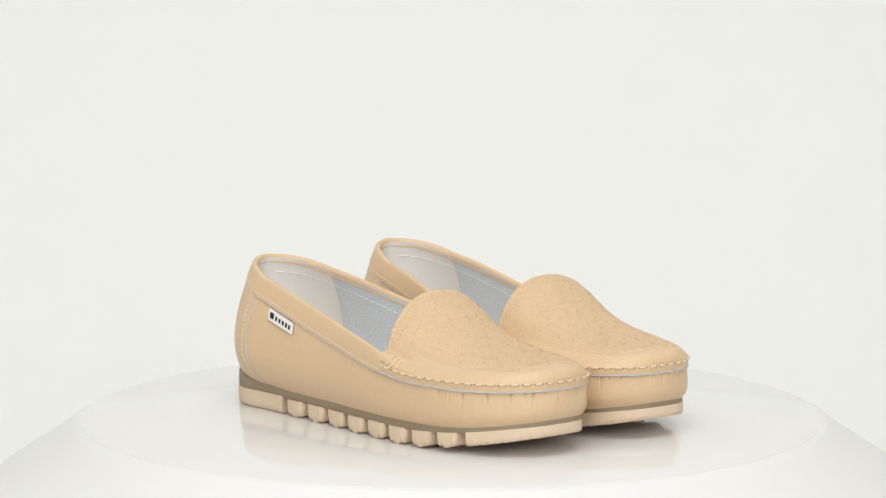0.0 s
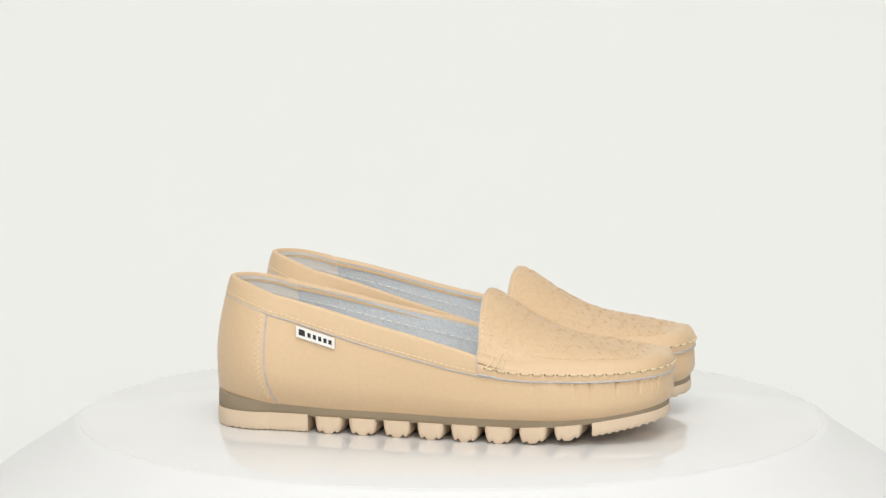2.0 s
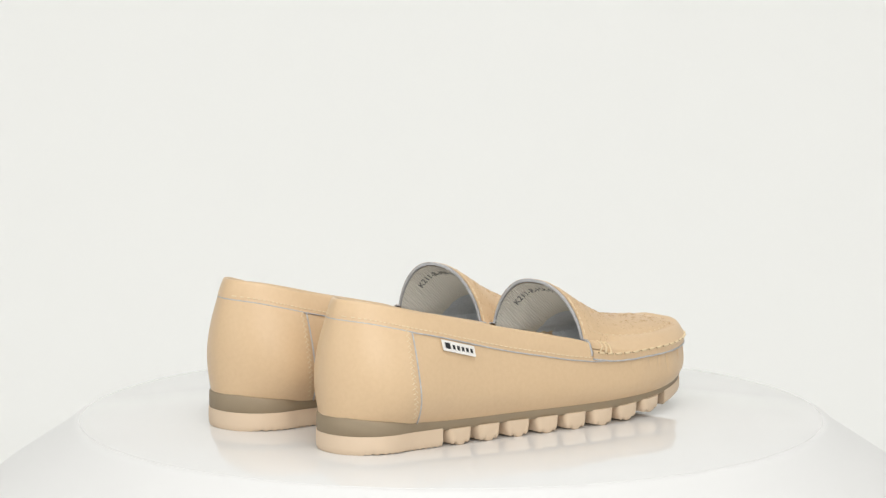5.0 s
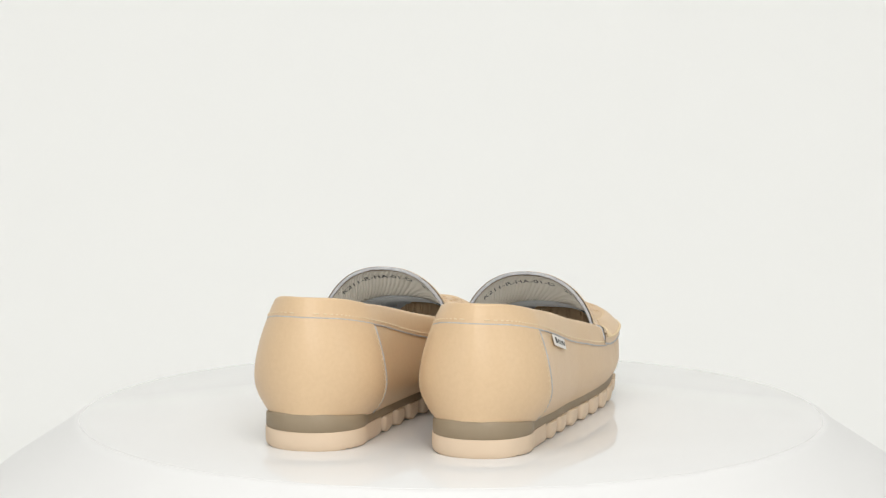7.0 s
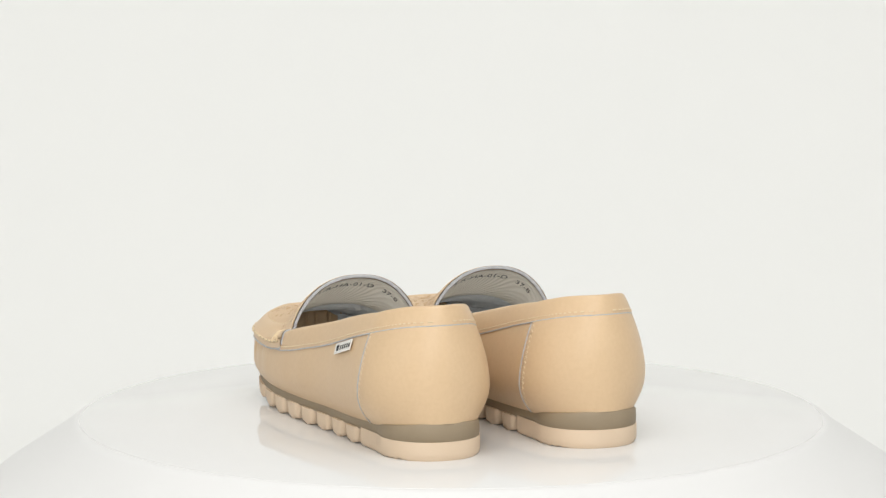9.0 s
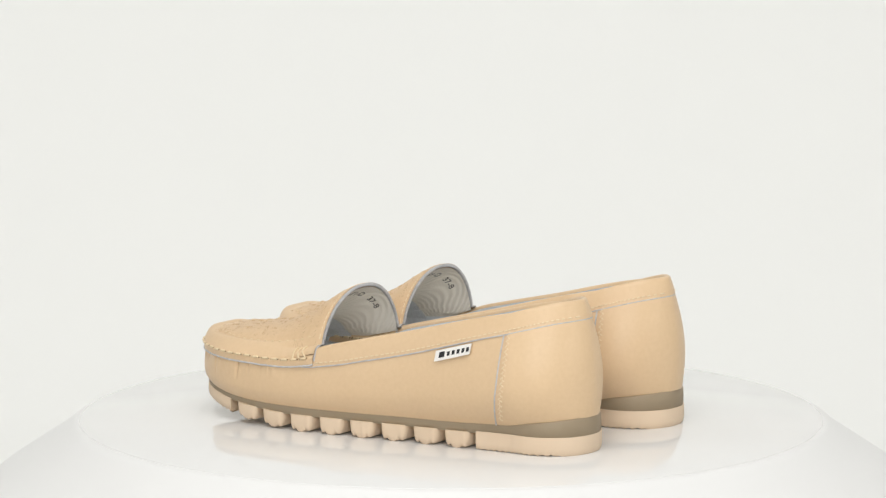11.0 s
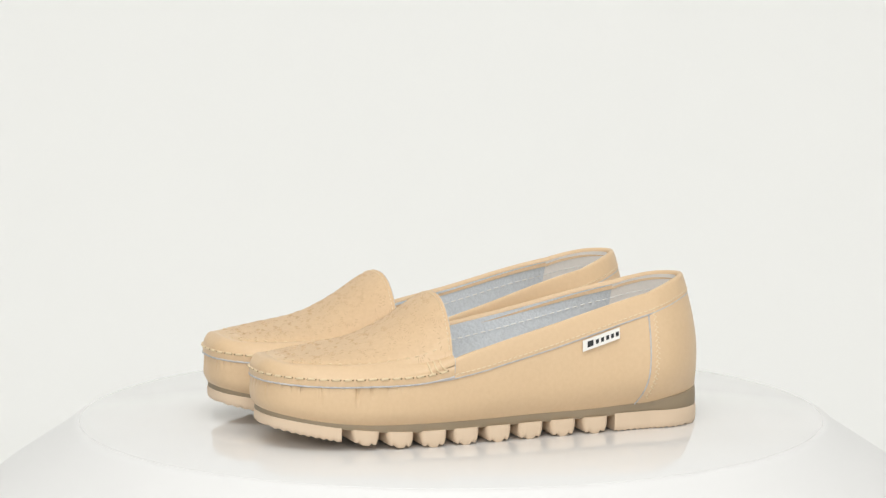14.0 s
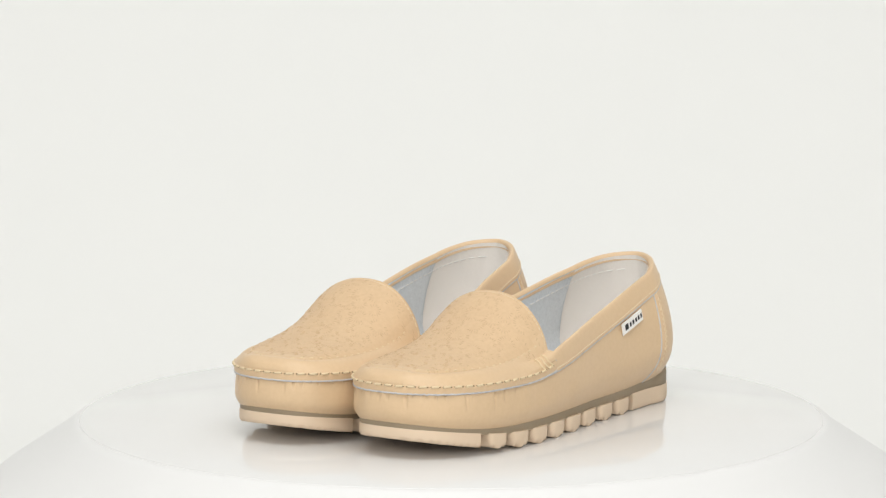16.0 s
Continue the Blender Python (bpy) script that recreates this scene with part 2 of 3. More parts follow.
def vamp_point(y, u, drop=0.0):
    """A point of the vamp at y, u from -1 (inner seam) to 1 (outer seam)."""
    y, u = np.broadcast_arrays(np.asarray(y, float), np.asarray(u, float))
    flare = np.clip((172 - y) / 22, 0, 1)
    po, pi_ = wall(at_y(y, 1), 1.0, 1.2 + 1.6 * flare), wall(at_y(y, -1), 1.0, 1.2 + 1.6 * flare)
    zs, zc = seam_z(y), crown_z(y)
    power = table(y, (146, 2.2), (180, 2.3), (200, 3.0), (230, 4.6), (250, 5.0))
    g = 1 - np.abs(u)**power
    # the tongue is a hood: a broad round arch that stands inside a rolled seam
    arch = (1 - np.clip(np.abs(u) / 0.87, 0, 1)**2.3)**0.62
    roll = 0.13 * np.clip(1 - ((np.abs(u) - 0.90) / 0.10)**2, 0, 1)**0.5
    bell = np.maximum(arch * 0.97 + 0.03 * (np.abs(u) < 0.87), roll)
    hood = np.clip((192 - y) / 34, 0, 1)
    g = g + (bell - g) * hood * hood * (3 - 2 * hood)
    c = (po + pi_) / 2
    # no ridge where the apron runs out at the tip of the toe
    g = g * np.clip(np.hypot(*(po - pi_)[..., :2].T).T / 22, 0, 1)
    # the tongue reaches farthest back in the middle, the ears lie forward
    x = c[..., 0] + (po[..., 0] - pi_[..., 0]) / 2 * u
    lean = np.clip((170 - y) / 22.5, 0, 1) * (2.8 * np.abs(u)**1.9 + 2.2)
    # a groove 9 mm inside the edge, where the inner row of stitches pulls the leather down
    d_side = (1 - np.abs(u)) * np.hypot(*(po - pi_)[..., :2].T).T / 2 + 0.01
    d_front = np.clip(249.5 - y, 0.01, None)
    d = (d_side**-4.0 + d_front**-4.0)**-0.25
    groove = np.clip((y - 152) / 10, 0, 1) * (0.45 * np.exp(-((d - 5) / 2.5)**2) - 0.75 * np.exp(-((d - 9.2) / 1.3)**2))
    return np.stack([x, y + lean, zs + (zc - zs) * g - drop + groove], -1)


def shoe(side_sign, label, m, ahead=0.0):
    """One loafer, 250 mm long: heel back at the origin, toe along y, outer side at side_sign."""
    thing = tagged(new("loafer"), label, "shoe", "pair of loafers")
    S = np.array([side_sign, 1.028, 1.01]) / 1000.0

    def put(name, vf, mat, parent=thing, text="", smooth=True):
        v, f = vf
        return mesh_object(name, np.array([tuple(q) for q in v], float) * S, f, mat, parent, text, smooth)

    def side_range(y0, y1, n):
        return np.linspace(float(at_y(y0)), float(at_y(y1)), n)

    # ---- upper wall with small gathers under the toe seam
    rows = []
    fine = np.concatenate([np.linspace(0, 2.0, 61)[:-1], np.linspace(2.0, math.pi, 200), np.linspace(-math.pi, -2.0, 200)[1:], np.linspace(-2.0, 0, 61)[1:-1]])
    x, yy, nx, ny = plan(fine)
    base = wall(fine, 0.6)
    arc = np.cumsum(np.r_[0, np.hypot(np.diff(base[:, 0]), np.diff(base[:, 1]))])
    rng = random.Random(11 + side_sign)
    creases, place = [], 0.0
    while place < arc[-1]:
        place += rng.uniform(3.5, 9.5)
        creases.append((place, rng.uniform(0.35, 1.0), rng.uniform(0.35, 0.75), rng.uniform(-2, 2)))
    for v in np.concatenate([[-0.03], np.linspace(0, 1, 21)]):
        p = wall(fine, v)
        fold = np.clip((yy - 172) / 16, 0, 1)
        dent = np.zeros_like(arc)
        for at, deep, low, slant in creases:
            k = np.clip((v - low) / (0.95 - low), 0, 1)**0.7
            dent -= deep * k * np.exp(-((arc - at - slant * (1 - v)) / 0.75)**2)
        soft = np.array([noise.noise(Vector((a * 0.10, v * 0.9, 3.1 * side_sign))) for a in arc])
        amount = fold * (dent * 1.8 + 0.7 * soft * min(1, max(0, v - 0.2) * 2)) + soft * 0.25 * (0.15 < v < 0.9)
        p[:, 0] += nx * amount
        p[:, 1] += ny * amount
        rows.append(p)
    put("upper", grid(rows, True), LEATHER, text="smooth tan leather upper with small gathers at the toe")

    # ---- heel counter laid over the quarters, with its raw edges and zigzag stitching
    rows = []
    levels = np.linspace(0.0, 0.97, 14)
    for v in levels:
        ye = 32.5 + ahead + 1.0 * (1 - v) + 6.0 * (1 - v)**5
        e = float(at_y(ye))
        ph = np.linspace(-e, e, 61)
        o = np.full(61, 0.7)
        o[0] = o[-1] = 0.0
        rows.append(wall(np.r_[-e, ph[1:-1], e], v, 0) + (wall(ph, v, o) - wall(ph, v, 0)))
    counter = put("heel_counter", grid(rows), LEATHER, text="tan leather heel panel")
    for s in (1, -1):
        line = [wall(s * float(at_y(33.1 + ahead + 1.0 * (1 - v) + 6.0 * (1 - v)**5)), v, 0.12) for v in np.linspace(0.0, 0.93, 26)]
        put("raw_edge", tube(line, 0.42), RAW_EDGE, counter, "grey raw leather edge")
    zig = []
    for s in (1, -1):
        for k in range(38):
            v = 0.05 + 0.86 * k / 37
            base = 32.5 + ahead + 1.0 * (1 - v) + 6.0 * (1 - v)**5 - 3.3
            dy = 1.2 if k % 2 else -1.2
            a = wall(s * float(at_y(base + dy)), v, 0.75)
            b = wall(s * float(at_y(base - dy * 0.1)), v + 0.018, 0.75)
            zig.append(tube([a, b], 0.3, 4))
    tagged(put("zigzag_stitching", join(*zig), FINE_THREAD, counter, "cream zigzag stitching"), kind="stuff")

    # ---- collar band round the top line, rolled over the edge
    last = float(at_y(163))
    ph = np.linspace(-last, last, 181)
    x, y, nx, ny = plan(ph)
    zt = wall_top(y)
    band = table(y, (0, 9.0), (30, 9.5), (70, 11), (120, 11), (145, 10.0), (163, 6.5))
    vlow = 1 - band / (zt - sole_top(y))
    rows = []
    for f, o in ((0.0, 0.1), (0.03, 0.85), (0.35, 1.05), (0.7, 1.1), (0.93, 1.0)):
        rows.append(wall(ph, vlow + (1 - vlow) * f, o))
    top = wall(ph, 1.0, 0.0)
    for o, dz in ((0.7, 0.7), (-0.2, 1.3), (-1.2, 1.2), (-2.0, 0.3), (-2.3, -1.2), (-2.2, -3.5)):
        q = top.copy()
        q[:, 0] += nx * o
        q[:, 1] += ny * o
        q[:, 2] += dz
        rows.append(q)
    collar = put("collar", grid(rows), LEATHER, text="rolled tan leather top band")
    put("raw_edge", tube(list(wall(ph, vlow - 0.002, 0.45)), 0.42), RAW_EDGE, collar, "grey raw leather edge")
    run = []
    for s in (1, -1):
        yy = 1.0
        while yy < 158:
            step = 1.0 if yy < 25 else 2.0
            pa, pb = float(at_y(yy, s)), float(at_y(yy + step, s))
            seg = []
            for q in (pa, pb):
                yq = LONG / 2 * (1 - math.cos(abs(q)))
                bq = float(table(yq, (0, 9.0), (30, 9.5), (70, 11), (120, 11), (145, 10.0), (163, 6.5)))
                vq = 1 - (bq - 2.0) / float(wall_top(yq) - sole_top(yq))
                seg.append(wall(q, vq, 1.1))
            run.append(tube(seg, 0.36, 4))
            yy += step + 1.1
    tagged(put("topstitching", join(*run), FINE_THREAD, collar, "cream topstitching"), kind="stuff")

    # ---- linings
    def lining(y0, y1, o, n=60):
        out = []
        for s in (1, -1):
            p_ = side_range(y0, y1, n) * s
            _, yl, _, _ = plan(p_)
            r_ = [wall(p_, v, o) - np.array([0, 0, 0.6 if v == 1 else 0]) for v in np.linspace(1.0, 0.08, 9)]
            out.append(grid(r_))
        return join(*out)

    put("side_lining", lining(35, 244, -2.6, 90), SUEDE, text="grey blue suede lining")
    heel = put("heel_lining", lining(0.0, 38, -3.0), HEEL_LINING, text="off-white heel lining")
    row = []
    for s in (1, -1):
        for yy in np.arange(2, 150, 4.2):
            seg = [wall(float(at_y(q, s)), 1 - 9.0 / float(wall_top(q) - sole_top(q)), -3.3) for q in (yy, yy + 2.6)]
            row.append(tube(seg, 0.3, 4))
    tagged(put("lining_stitching", join(*row), PALE_THREAD, heel, "pale stitching"), kind="stuff")
    ring = wall(AROUND, 0.1, -2.5)
    ring[:, 2] = 19 + spring(ring[:, 1])
    nr = len(ring)
    mid = np.array([[ring[:, 0].mean(), 125, 18.5]])
    put("insole", (list(ring) + list(mid), [(i, (i + 1) % nr, nr) for i in range(nr)]), INSOLE, text="off-white insole")

    # ---- vamp: embossed apron over the toe, ending in a raised tongue
    ys = np.concatenate([np.linspace(147.5, 225, 46), 250 - 25 * (1 - np.linspace(0, 1, 26)[1:])**1.8])
    ys[-1] = 249.99995
    us = np.sin(np.linspace(-1, 1, 85) * math.pi / 2 * 0.985) / math.sin(math.pi / 2 * 0.985)
    rows = [vamp_point(np.full(85, yq), us) for yq in ys]
    rows = [np.array(r) for r in rows]
    # the edge turns down into a rounded lip that runs round the toe
    ear = float(at_y(153.0))
    rim_phi = np.concatenate([np.linspace(ear, 2.3, 24)[:-1], np.linspace(2.3, math.pi, 90), np.linspace(-math.pi, -2.3, 90)[1:], np.linspace(-2.3, -ear, 24)[1:]])
    rim_y = LONG / 2 * (1 - np.cos(rim_phi))
    flare = 1.6 * np.clip((172 - rim_y) / 22, 0, 1)

    def lip(o, dz):
        q = wall(rim_phi, 1.0, o + flare)
        q[:, 2] = seam_z(rim_y) + dz
        return q

    ragged = np.array([0.35 * noise.noise(Vector((i * 0.45, 2.0 * side_sign, 0))) for i in range(len(rim_phi))])
    toe_up = np.clip((rim_y - 243) / 6, 0, 1)
    skirt = [lip(-0.9, 0.5 + 1.0 * toe_up), lip(-0.1, 0.7 + 1.1 * toe_up), lip(0.5, 0.55), lip(1.4, -0.1), lip(1.8, -1.3), lip(1.75, -3.2), lip(1.6, -5.0 + ragged), lip(0.9, -5.1 + ragged)]
    lipped = [np.vstack([[skirt[5][-1]], [skirt[4][-1]], rows[0], [skirt[4][0]], [skirt[5][0]]])]
    vamp = put("vamp", join(grid(rows), grid(skirt)), VAMP_LEATHER, text="embossed tan leather apron with raised tongue")
    # the ridge outside the seam and the lip stay plain
    vamp.data.materials.append(LEATHER)
    for f in vamp.data.polygons:
        c = np.array(f.center) / S
        yq = min(max(c[1], 148), 249)
        a_, b_ = wall(at_y(yq, 1), 1.0, 1.2)[0], wall(at_y(yq, -1), 1.0, 1.2)[0]
        u = (c[0] - (a_ + b_) / 2) / ((a_ - b_) / 2)
        f.material_index = int(abs(u) > 0.8 or c[1] > 235 or c[2] < float(seam_z(yq)) + 1)
    # rosettes of short radial dashes: fine ridges, their darker tan stands for pressed-in shade
    ros, plan_pts, ups = random.Random(5), [], []
    for r_ in range(11):
        for c_ in range(-4, 5):
            cx0 = c_ * 10.4 + (5.2 if r_ % 2 else 0) + ros.uniform(-1.4, 1.4) - 2
            cy0 = 152 + r_ * 8.2 + ros.uniform(-1.2, 1.2)
            rad, first, sweep = ros.uniform(3.0, 4.4), ros.uniform(0, 6.28), ros.uniform(2.6, 6.0)
            n_dash = int(rad * sweep / 1.4)
            for k in range(n_dash):
                q = first + sweep * k / n_dash
                ca, sa = math.cos(q), math.sin(q)
                for o_, up in ((-1, -0.05), (0, 0.2), (1, -0.05)):
                    for d_, w_ in ((rad - 0.85, 0.1), (rad, 0.22), (rad + 0.85, 0.1)):
                        plan_pts.append((cx0 + ca * d_ - sa * o_ * w_, cy0 + sa * d_ + ca * o_ * w_))
                        ups.append(up)
    plan_pts, ups = np.array(plan_pts), np.array(ups)
    safe_y = np.clip(plan_pts[:, 1], 149.5, 238)
    e1, e2 = wall(at_y(safe_y, 1), 1.0, 1.2)[:, 0], wall(at_y(safe_y, -1), 1.0, 1.2)[:, 0]
    uu = (plan_pts[:, 0] - (e1 + e2) / 2) / ((e1 - e2) / 2)
    inside = (plan_pts[:, 1] == safe_y) & (np.abs(uu) < np.where(safe_y > 172, 0.74, 0.88))
    spots_ = vamp_point(safe_y, np.clip(uu, -0.95, 0.95))
    spots_[:, 2] += ups
    dashes = [grid([list(spots_[i + 3 * j:i + 3 * j + 3]) for j in range(3)])
              for i in range(0, len(spots_), 9) if inside[i:i + 9].all() and ros.random() > 0.1]
    tagged(put("embossing", join(*dashes), PRESSED_SHADE, vamp, "rosettes of short raised dashes, darkened as pressed-in shade"), kind="stuff")
    # raw edges: along the lip and round the tongue
    put("raw_edge", tube(list(skirt[6]), 0.5), RAW_EDGE, vamp, "grey raw leather edge")
    back = lipped[0]
    rim = []
    for dy, dz in ((0.1, -0.1), (-0.5, -0.15), (-0.8, -0.6), (-0.6, -1.7), (0.0, -1.9), (1.0, -1.9)):
        q = back.copy()
        g = np.r_[0.2, 0.3, 1 - np.abs(us)**3, 0.3, 0.2]
        q[:, 1] += dy
        q[:, 2] += np.where(dz < 0, dz * np.maximum(g, 0.25), dz)
        cx = (back[0, 0] + back[-1, 0]) / 2
        q[:, 0] += np.sign(cx - q[:, 0]) * np.clip(np.abs(cx - q[:, 0]) / 30, 0, 1) * (1.9 if dz < -0.5 else (0.6 if dz < 0.22 and dz < 0 else 0))
        if dz < 0:
            q[:, 2] += np.array([0.35 * noise.noise(Vector((i * 0.8, dz, side_sign))) for i in range(len(q))])
        rim.append(q)
    put("raw_edge", grid(rim), RAW_EDGE, vamp, "grey raw leather edge of the tongue")
    # tongue lining under the vamp
    rows = []
    for yq in np.linspace(147.9, 205, 22):
        r = vamp_point(np.full(85, yq), us, 0.0)
        cx = r[:, 0].mean()
        r[:, 0] = cx + (r[:, 0] - cx) * 0.955
        r[:, 2] -= 2.3
        rows.append(r)
    lin = put("tongue_lining", grid(rows), TONGUE_LINING, vamp, "off-white canvas tongue lining")

    rows = []
    for yq in np.linspace(184, 246, 20):
        r = vamp_point(np.full(85, yq), us, 0.0)
        cx = r[:, 0].mean()
        r[:, 0] = cx + (r[:, 0] - cx) * 0.94
        r[:, 2] -= 2.9
        rows.append(r)
    put("toe_lining", grid(rows), SUEDE, vamp, "grey suede lining of the toe")

    # printed code inside the tongue
    strips = {}

    def strip(yq):
        if yq in strips:
            return strips[yq]
        r = vamp_point(np.full(201, yq), np.linspace(-0.95, 0.95, 201))
        cx = r[:, 0].mean()
        r[:, 0] = cx + (r[:, 0] - cx) * 0.955
        r[:, 2] -= 2.75
        s = np.r_[0, np.cumsum(np.hypot(np.diff(r[:, 0]), np.diff(r[:, 2])))]
        s -= s[-1] / 2
        strips[yq] = (r, s)
        return r, s

    def under(xm, yq):
        """Point below the vamp lining at arc place xm (mm from the middle)."""
        r, s = strip(round(yq * 5) / 5)
        return np.array([np.interp(xm, s, r[:, i]) for i in range(3)])

    cu = bpy.data.curves.new("print", "FONT")
    cu.body, cu.size, cu.align_x = "K211-R-HA-01-D   37-8", 6.0, "CENTER"
    cu.space_character = 1.05
    tmp = new("print", cu)
    me = bpy.data.meshes.new_from_object(tmp.evaluated_get(bpy.context.evaluated_depsgraph_get()))
    bpy.data.objects.remove(tmp)
    bm = bmesh.new()
    bm.from_mesh(me)
    for _ in range(2):
        bmesh.ops.subdivide_edges(bm, edges=[e for e in bm.edges if e.calc_length() > 1.2], cuts=1)
    bmesh.ops.triangulate(bm, faces=bm.faces)
    pts = [np.array(v.co) for v in bm.verts]
    fc = [tuple(v.index for v in f.verts) for f in bm.faces]
    bm.free()
    warped = []
    for q in pts:
        # lettering reads from behind the heel, tops towards the tongue edge
        warped.append(under(q[0] * side_sign, 159.5 - q[1] * 0.95))
    put("print", (warped, fc), INK, lin, "faint dark printed code", smooth=False)

    # ---- big whip stitches along the seam
    bead = tube([(-1.8, -0.1, -0.6), (-1.3, -0.1, 0.0), (-0.5, 0, 0.25), (0.5, 0, 0.25), (1.3, 0.1, 0.0), (1.8, 0.1, -0.6)], 0.7, 6)
    bead_me = bpy.data.meshes.new("stitch")
    bead_me.from_pydata([tuple(c / 1000 for c in v) for v in bead[0]], [], bead[1])
    bead_me.materials.append(THREAD)
    for f in bead_me.polygons:
        f.use_smooth = True

    def stitch_at(a, b, out, scale=1.0):
        a, b, out = Vector(a * S), Vector(b * S), Vector(out * np.array([side_sign, 1, 1]))
        x = (b - a).normalized()
        z = (out - out.dot(x) * x).normalized()
        yv = z.cross(x)
        ob = new("stitch", bead_me)
        ob.parent = vamp
        R = Matrix((x, yv, z)).transposed().to_4x4()
        ob.matrix_basis = Matrix.Translation((a + b) / 2 + z * 0.0001) @ R @ Matrix.Diagonal((scale, scale, scale, 1))

    phs = np.concatenate([np.linspace(float(at_y(156)), math.pi, 200), np.linspace(-math.pi, -float(at_y(156)), 200)])
    line = wall(phs, 1.0, 1.9 + 1.6 * np.clip((172 - LONG / 2 * (1 - np.cos(np.abs(phs)))) / 22, 0, 1))
    line[:, 2] = seam_z(LONG / 2 * (1 - np.cos(np.abs(phs)))) - 1.0
    arc = np.r_[0, np.cumsum(np.linalg.norm(np.diff(line, axis=0), axis=1))]
    _, _, nx, ny = plan(phs)
    total = arc[-1]
    count = int(total / 6.4)
    holes = []

    def shade_oval(c, out):
        """A small dark oval, the hole's shade put into colour, where the thread dives into the leather."""
        w_ = Vector(out).normalized()
        u_ = w_.cross(Vector((0.1, 0.2, 1))).normalized()
        v_ = w_.cross(u_)
        ring_ = [Vector(c) + 0.45 * math.cos(q) * u_ + 0.4 * math.sin(q) * v_ for q in np.linspace(0, 2 * math.pi, 8, endpoint=False)]
        return ring_ + [Vector(c) + 0.06 * w_, Vector(c) - 0.5 * w_], [(i, (i + 1) % 8, k_) for i in range(8) for k_ in (8, 9)]

    for k in range(count):
        s0 = (k + 0.2) * total / count
        a, b = (np.array([np.interp(s0 + e, arc, line[:, i]) for i in range(3)]) for e in (0, 3.8))
        out = np.array([np.interp(s0, arc, nx), np.interp(s0, arc, ny), 0.45])
        stitch_at(a, b, out)
        for e in (-0.55, 4.0):
            c = np.array([np.interp(s0 + e, arc, line[:, i]) for i in range(3)])
            holes.append(shade_oval(c, out))
    tagged(put("needle_hole_shades", join(*holes), HOLE_SHADE, vamp, "dark brown ovals for the shade in the needle holes"), kind="stuff")
    # inner row on the top, in the groove
    def on_top(q, inset):
        """The vamp's point an inset inside the seam at phi q."""
        px, py, mx, my = (float(c) for c in plan(q))
        px, py = px - mx * inset, py - my * inset
        e1, e2 = wall(at_y(py, 1), 1.0, 1.2)[0], wall(at_y(py, -1), 1.0, 1.2)[0]
        u_ = (px - (e1 + e2) / 2) / ((e1 - e2) / 2)
        return vamp_point(py, max(-0.99, min(0.99, u_)))

    inner = [on_top(q, 9.4) for q in phs[::4]]
    run_len = np.r_[0, np.cumsum(np.linalg.norm(np.diff(inner, axis=0), axis=1))]
    inner = np.array(inner)
    n_in = int(run_len[-1] / 5.2)
    for k in range(n_in):
        s0 = (k + 0.2) * run_len[-1] / n_in
        a, b = (np.array([np.interp(s0 + e, run_len, inner[:, i]) for i in range(3)]) for e in (0, 2.6))
        stitch_at(a - [0, 0, 0.05], b - [0, 0, 0.05], np.array([0, 0, 1.0]), 0.48)
    # long stitches across the ridge at both ears
    for sd in (1, -1):
        for yq in (157.5, 161.5, 165.5):
            q = float(at_y(yq, sd))
            pts_ = [on_top(q, inset) + [0, 0, 0.35] for inset in (6.2, 4.6, 3.0, 1.5)]
            e_ = wall(q, 1.0, 3.2)
            e_[2] = float(seam_z(yq)) - 0.6
            put("ear_stitch", tube(pts_ + [e_], 0.5, 6), THREAD, vamp)
    # stitching along the tongue's edge
    run = []
    for u in np.linspace(-0.86, 0.86, 44):
        a, b = vamp_point(149.6, u), vamp_point(149.6, u + 0.022)
        run.append(tube([a + [0, 0, 0.15], b + [0, 0, 0.15]], 0.3, 4))
    tagged(put("edge_stitching", join(*run), FINE_THREAD, vamp, "cream edge stitching"), kind="stuff")
    # cord knots tying the tongue to the inner sides
    for s in (1, -1):
        for k in range(6):
            p0 = wall(float(at_y(150 + 3.9 * k, s)), 0.88, -3.0)
            pts_ = [p0 + [s * 0.6, -2.2, 2.8], p0 + [-s * 0.9, -0.9, 1.6], p0 + [-s * 1.3, 0.8, -0.6], p0 + [-s * 0.6, 2.2, -2.6]]
            put("cord_stitch", tube(pts_, 0.5, 6), CORD, vamp, "waxed tan cord stitch")

    # ---- tag on the outer quarter
    def tag_point(a, b, o):
        """a: mm forward along the band, b: mm below the band's edge."""
        yq = 51.5 + ahead + a
        bq = float(table(yq, (0, 9.0), (30, 9.5), (70, 11), (120, 11), (145, 10.0)))
        return wall(float(at_y(yq)), 1 - (bq + 1.2 + b * 0.7) / float(wall_top(yq) - sole_top(yq)), o)

    rows_f, rows_b = [], []
    for b in np.linspace(0, 8.2, 6):
        lift = 1.2 + 0.02 * b
        rows_f.append([tag_point(a + 0.05 * b, b, lift + 0.5) for a in np.linspace(0, 21.5, 12)])
        rows_b.append([tag_point(a + 0.05 * b, b, lift - 0.2) for a in np.linspace(0, 21.5, 12)])
    rows = rows_f + rows_b[::-1]
    v, f = grid(rows + [rows_f[0]])
    n = 12
    for j in (0, n - 1):
        f.append(tuple(i * n + j for i in range(len(rows))))
    tag = put("tag", (v, f), TAG_WHITE, text="small white woven side tag")

    def bar(a0, b0, a1, b1, thick):
        """A black bar on the tag from one place to another."""
        d = np.array([a1 - a0, b1 - b0])
        d = d / np.linalg.norm(d)
        nn = np.array([-d[1], d[0]]) * thick / 2
        L_, H_ = [], []
        for t in np.linspace(0, 1, 4):
            for sgn in (-1, 1):
                a, b = a0 + (a1 - a0) * t + sgn * nn[0], b0 + (b1 - b0) * t + sgn * nn[1]
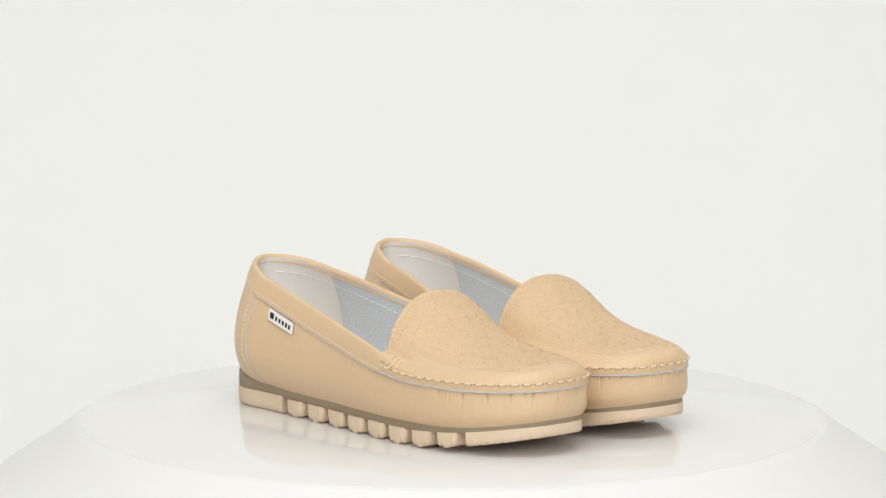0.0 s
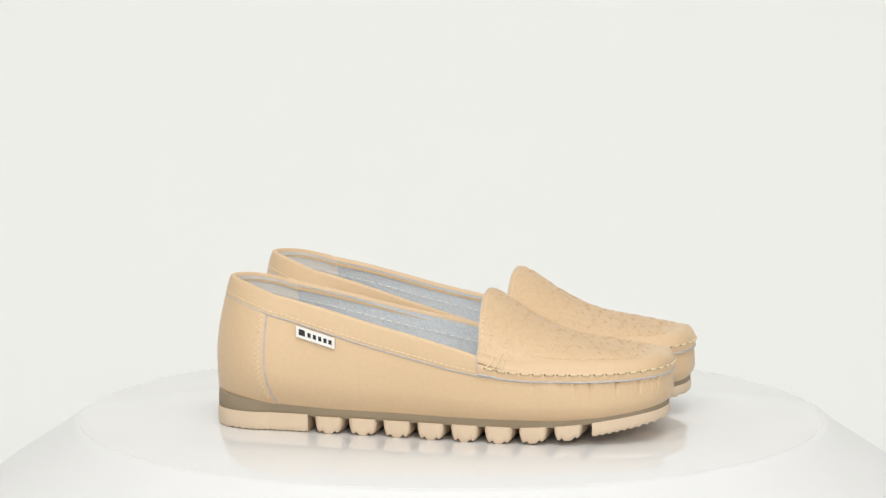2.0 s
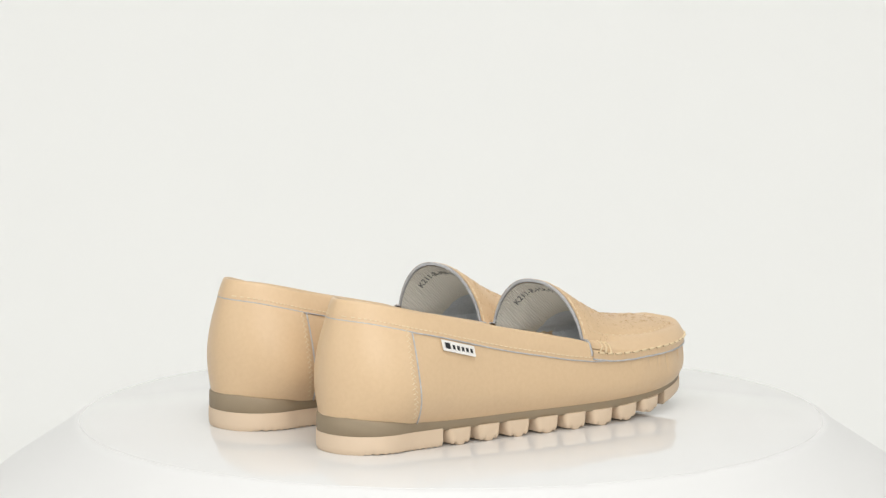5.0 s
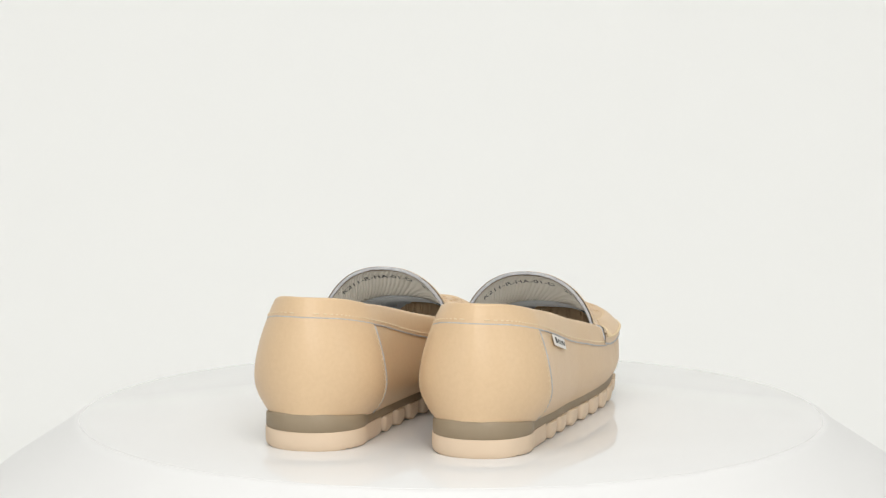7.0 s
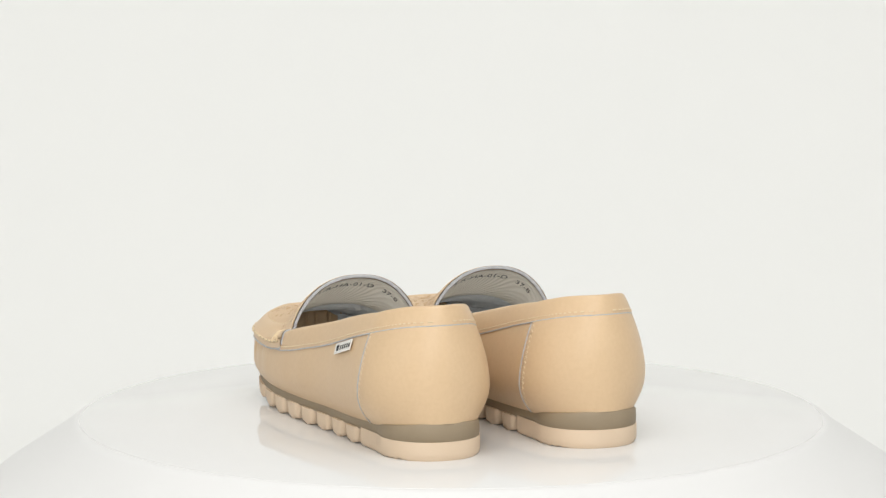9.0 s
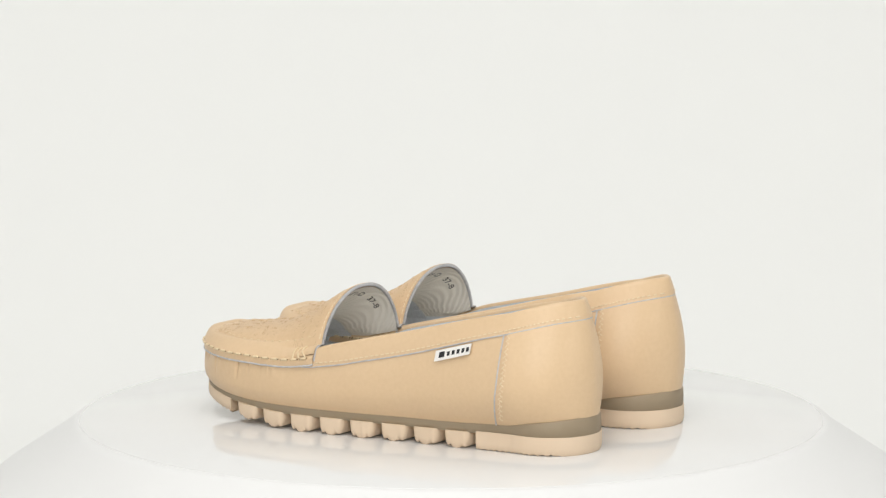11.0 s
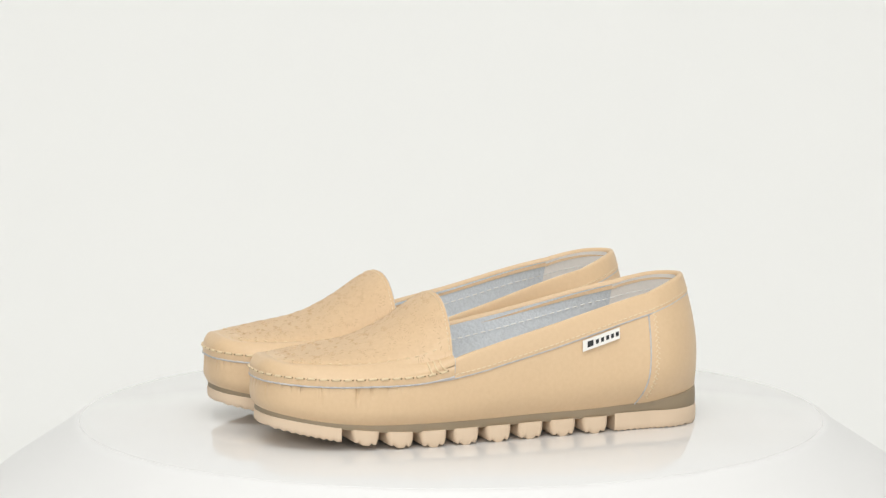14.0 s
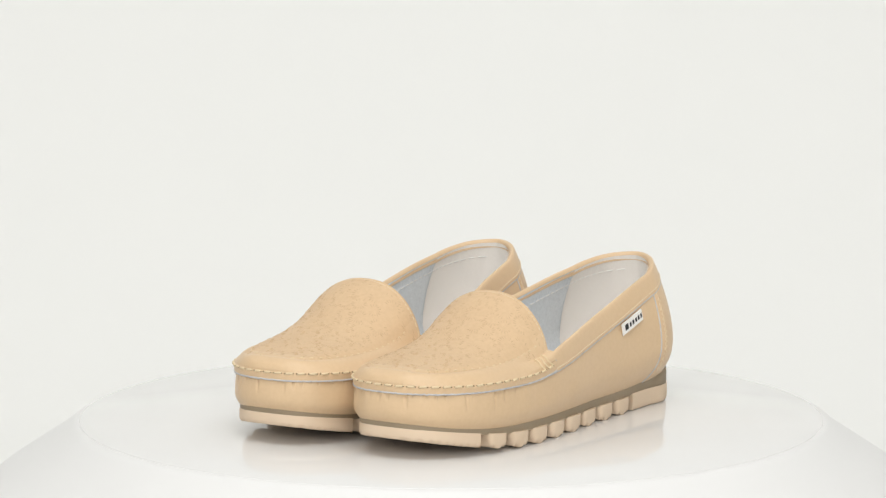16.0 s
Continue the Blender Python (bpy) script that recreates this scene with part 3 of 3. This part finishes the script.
                (L_ if sgn < 0 else H_).append(tag_point(a + 0.05 * b, b, 1.2 + 0.02 * b + 0.62))
        return grid([L_, H_])

    flip = (lambda a: a) if side_sign > 0 else (lambda a: 20.5 - a)
    marks = [bar(flip(1.5), 3.9, flip(5.0), 3.9, 4.4)]
    for a in (6.6, 9.6, 12.6, 15.5, 18.3):
        marks.append(bar(flip(a + 0.7), 2.5, flip(a + 0.7), 5.8, 1.75))
    put("tag_marks", join(*marks), TAG_BLACK, tag, "black woven bars")

    # ---- sole
    rows = []
    ex, ey, yy = edge_ring(AROUND, 0.4)
    low_z = np.where(yy < 58, 9.6, 8.8) + spring(yy) * 0.95 + 0.9 * np.clip((yy - 200) / 40, 0, 1)
    n = len(AROUND)
    for f_, o in ((0.0, -0.4), (0.06, 0.0), (0.5, 0.15), (0.94, 0.0), (1.0, -0.6)):
        px, py, _ = edge_ring(AROUND, 0.4 + o)
        rows.append(np.stack([px, py, low_z + (sole_top(yy) + 0.6 - low_z) * f_], -1))
    v, f = grid(rows, True)
    k = len(v)
    f = list(f) + [(i, (i + 1) % n, k) for i in range(n)] + [((len(rows) - 1) * n + i, (len(rows) - 1) * n + (i + 1) % n, k + 1) for i in range(n)]
    v = list(v) + [np.array([-1, 120, 8.8]), np.array([-1, 120, 14.0])]
    put("midsole", (v, f), TAUPE, text="taupe rubber midsole")
    rows = []
    for dz, o in ((-0.3, -3.0), (-0.3, -2.2), (0.5, -2.2), (0.5, -3.0)):
        px, py, _ = edge_ring(AROUND, o)
        rows.append(np.stack([px, py, low_z + dz - 0.2], -1))
    v, f = grid(rows, True)
    k = len(v)
    f = list(f) + [(i, (i + 1) % n, k) for i in range(n)] + [(3 * n + i, 3 * n + (i + 1) % n, k + 1) for i in range(n)]
    v = list(v) + [np.array([-1, 120, 8.3]), np.array([-1, 120, 9.1])]
    sole = put("outsole", (v, f), RUBBER, text="cream rubber outsole with separate lugs")

    def tread(name, y0, y1, lobes=False, teeth=0.0, round0=2.5):
        """A block of the outsole between y0 and y1, cut straight across."""
        m_ = 70 if teeth else 36
        yr = np.linspace(max(y0, 0.02), min(y1, LONG - 0.00005), m_)
        if y0 < 1:
            yr = y1 * (1 - np.cos(np.linspace(0.001, math.pi / 2, m_)))
        if y1 > LONG - 1:
            yr = y0 + (LONG - 0.00005 - y0) * np.sin(np.linspace(0, math.pi / 2, m_))
        pa, pb = at_y(yr, 1), at_y(yr, -1)
        rows_ = []
        for lev in (0.0, 0.12, 0.35, 0.75, 1.0):
            inset = {0.0: 1.1, 0.12: 0.3, 0.35: 0.0, 0.75: 0.0, 1.0: 0.1}[lev]
            inset = inset - 0.9
            if lobes:
                t_ = (yr - y0) / (y1 - y0)
                inset = inset - 1.3 + 3.2 * np.abs(2 * t_ - 1)**6 + 0.6 * (1 - lev)
            ox, oy, y_ = edge_ring(pa, -inset)
            ix, iy, _ = edge_ring(pb, -inset)
            if lobes:
                t = (yr - y0) / (y1 - y0)
                notch = np.exp(-((t - 0.29) / 0.055)**2) + np.exp(-((t - 0.72) / 0.055)**2)
                e_ = np.abs(2 * t - 1)
                zb = 1.2 * notch + 2.1 * e_**2 + 4.0 * np.clip((e_ - 0.7) / 0.3, 0, 1)**1.7
            else:
                zb = np.zeros_like(yr)
            if teeth:
                zb = zb + teeth * np.abs(((yr * 0.27) % 1.0) - 0.5) * 2 * (yr > 8)
            zb = zb + tread_rise(yr)
            zt = np.where(yr < 58, 10.2, 9.4) + spring(yr) * 0.95 + 0.9 * np.clip((yr - 200) / 40, 0, 1)
            z = zb + (zt - zb) * lev
            rows_.append(np.vstack([np.stack([ox, np.clip(oy, y0, y1), z], -1), np.stack([ix, np.clip(iy, y0, y1), z], -1)[::-1]]))
        v_, f_ = grid(rows_, True)
        q = 2 * m_
        last_ = (len(rows_) - 1) * q
        for i in range(m_ - 1):
            f_.append((i, q - 1 - i, q - 2 - i, i + 1))
            f_.append((last_ + i, last_ + i + 1, last_ + q - 2 - i, last_ + q - 1 - i))
        return put(name, (v_, f_), RUBBER, sole)

    tread("heel_block", 0.0, 56.5, teeth=0.9)
    for k in range(8):
        tread("lug", 60.3 + 19.05 * k, 60.3 + 19.05 * k + 15.6, lobes=True)
    tread("toe_block", 213.5, 250.0, teeth=1.0)
    thing.matrix_basis = m
    return thing


# where each stands on the disc when the heels face the lens
RIGHT_PLACE = pose(0.0406, -0.1240, 0.0, 0, 0, -0.15)
LEFT_PLACE = pose(-0.0541, -0.1247, 0.0, 0, 0, -1.9)
RIGHT = shoe(1, "tan leather slip-on loafer with embossed vamp and lugged cream sole", RIGHT_PLACE)
LEFT = shoe(-1, "tan leather slip-on loafer with embossed vamp and lugged cream sole", LEFT_PLACE, 4.5)


def motions():
    times = [i * 0.25 for i in range(int(SECONDS * 4) + 1)]
    turn = {t: pose(0, 0, 0, 0, 0, SPIN * (t - REAR)) for t in times}
    walk(DISC, [(t, pose(0, 0, 0.16) @ turn[t]) for t in times])
    walk(RIGHT, [(t, turn[t] @ RIGHT_PLACE) for t in times])
    walk(LEFT, [(t, turn[t] @ LEFT_PLACE) for t in times])


motions()
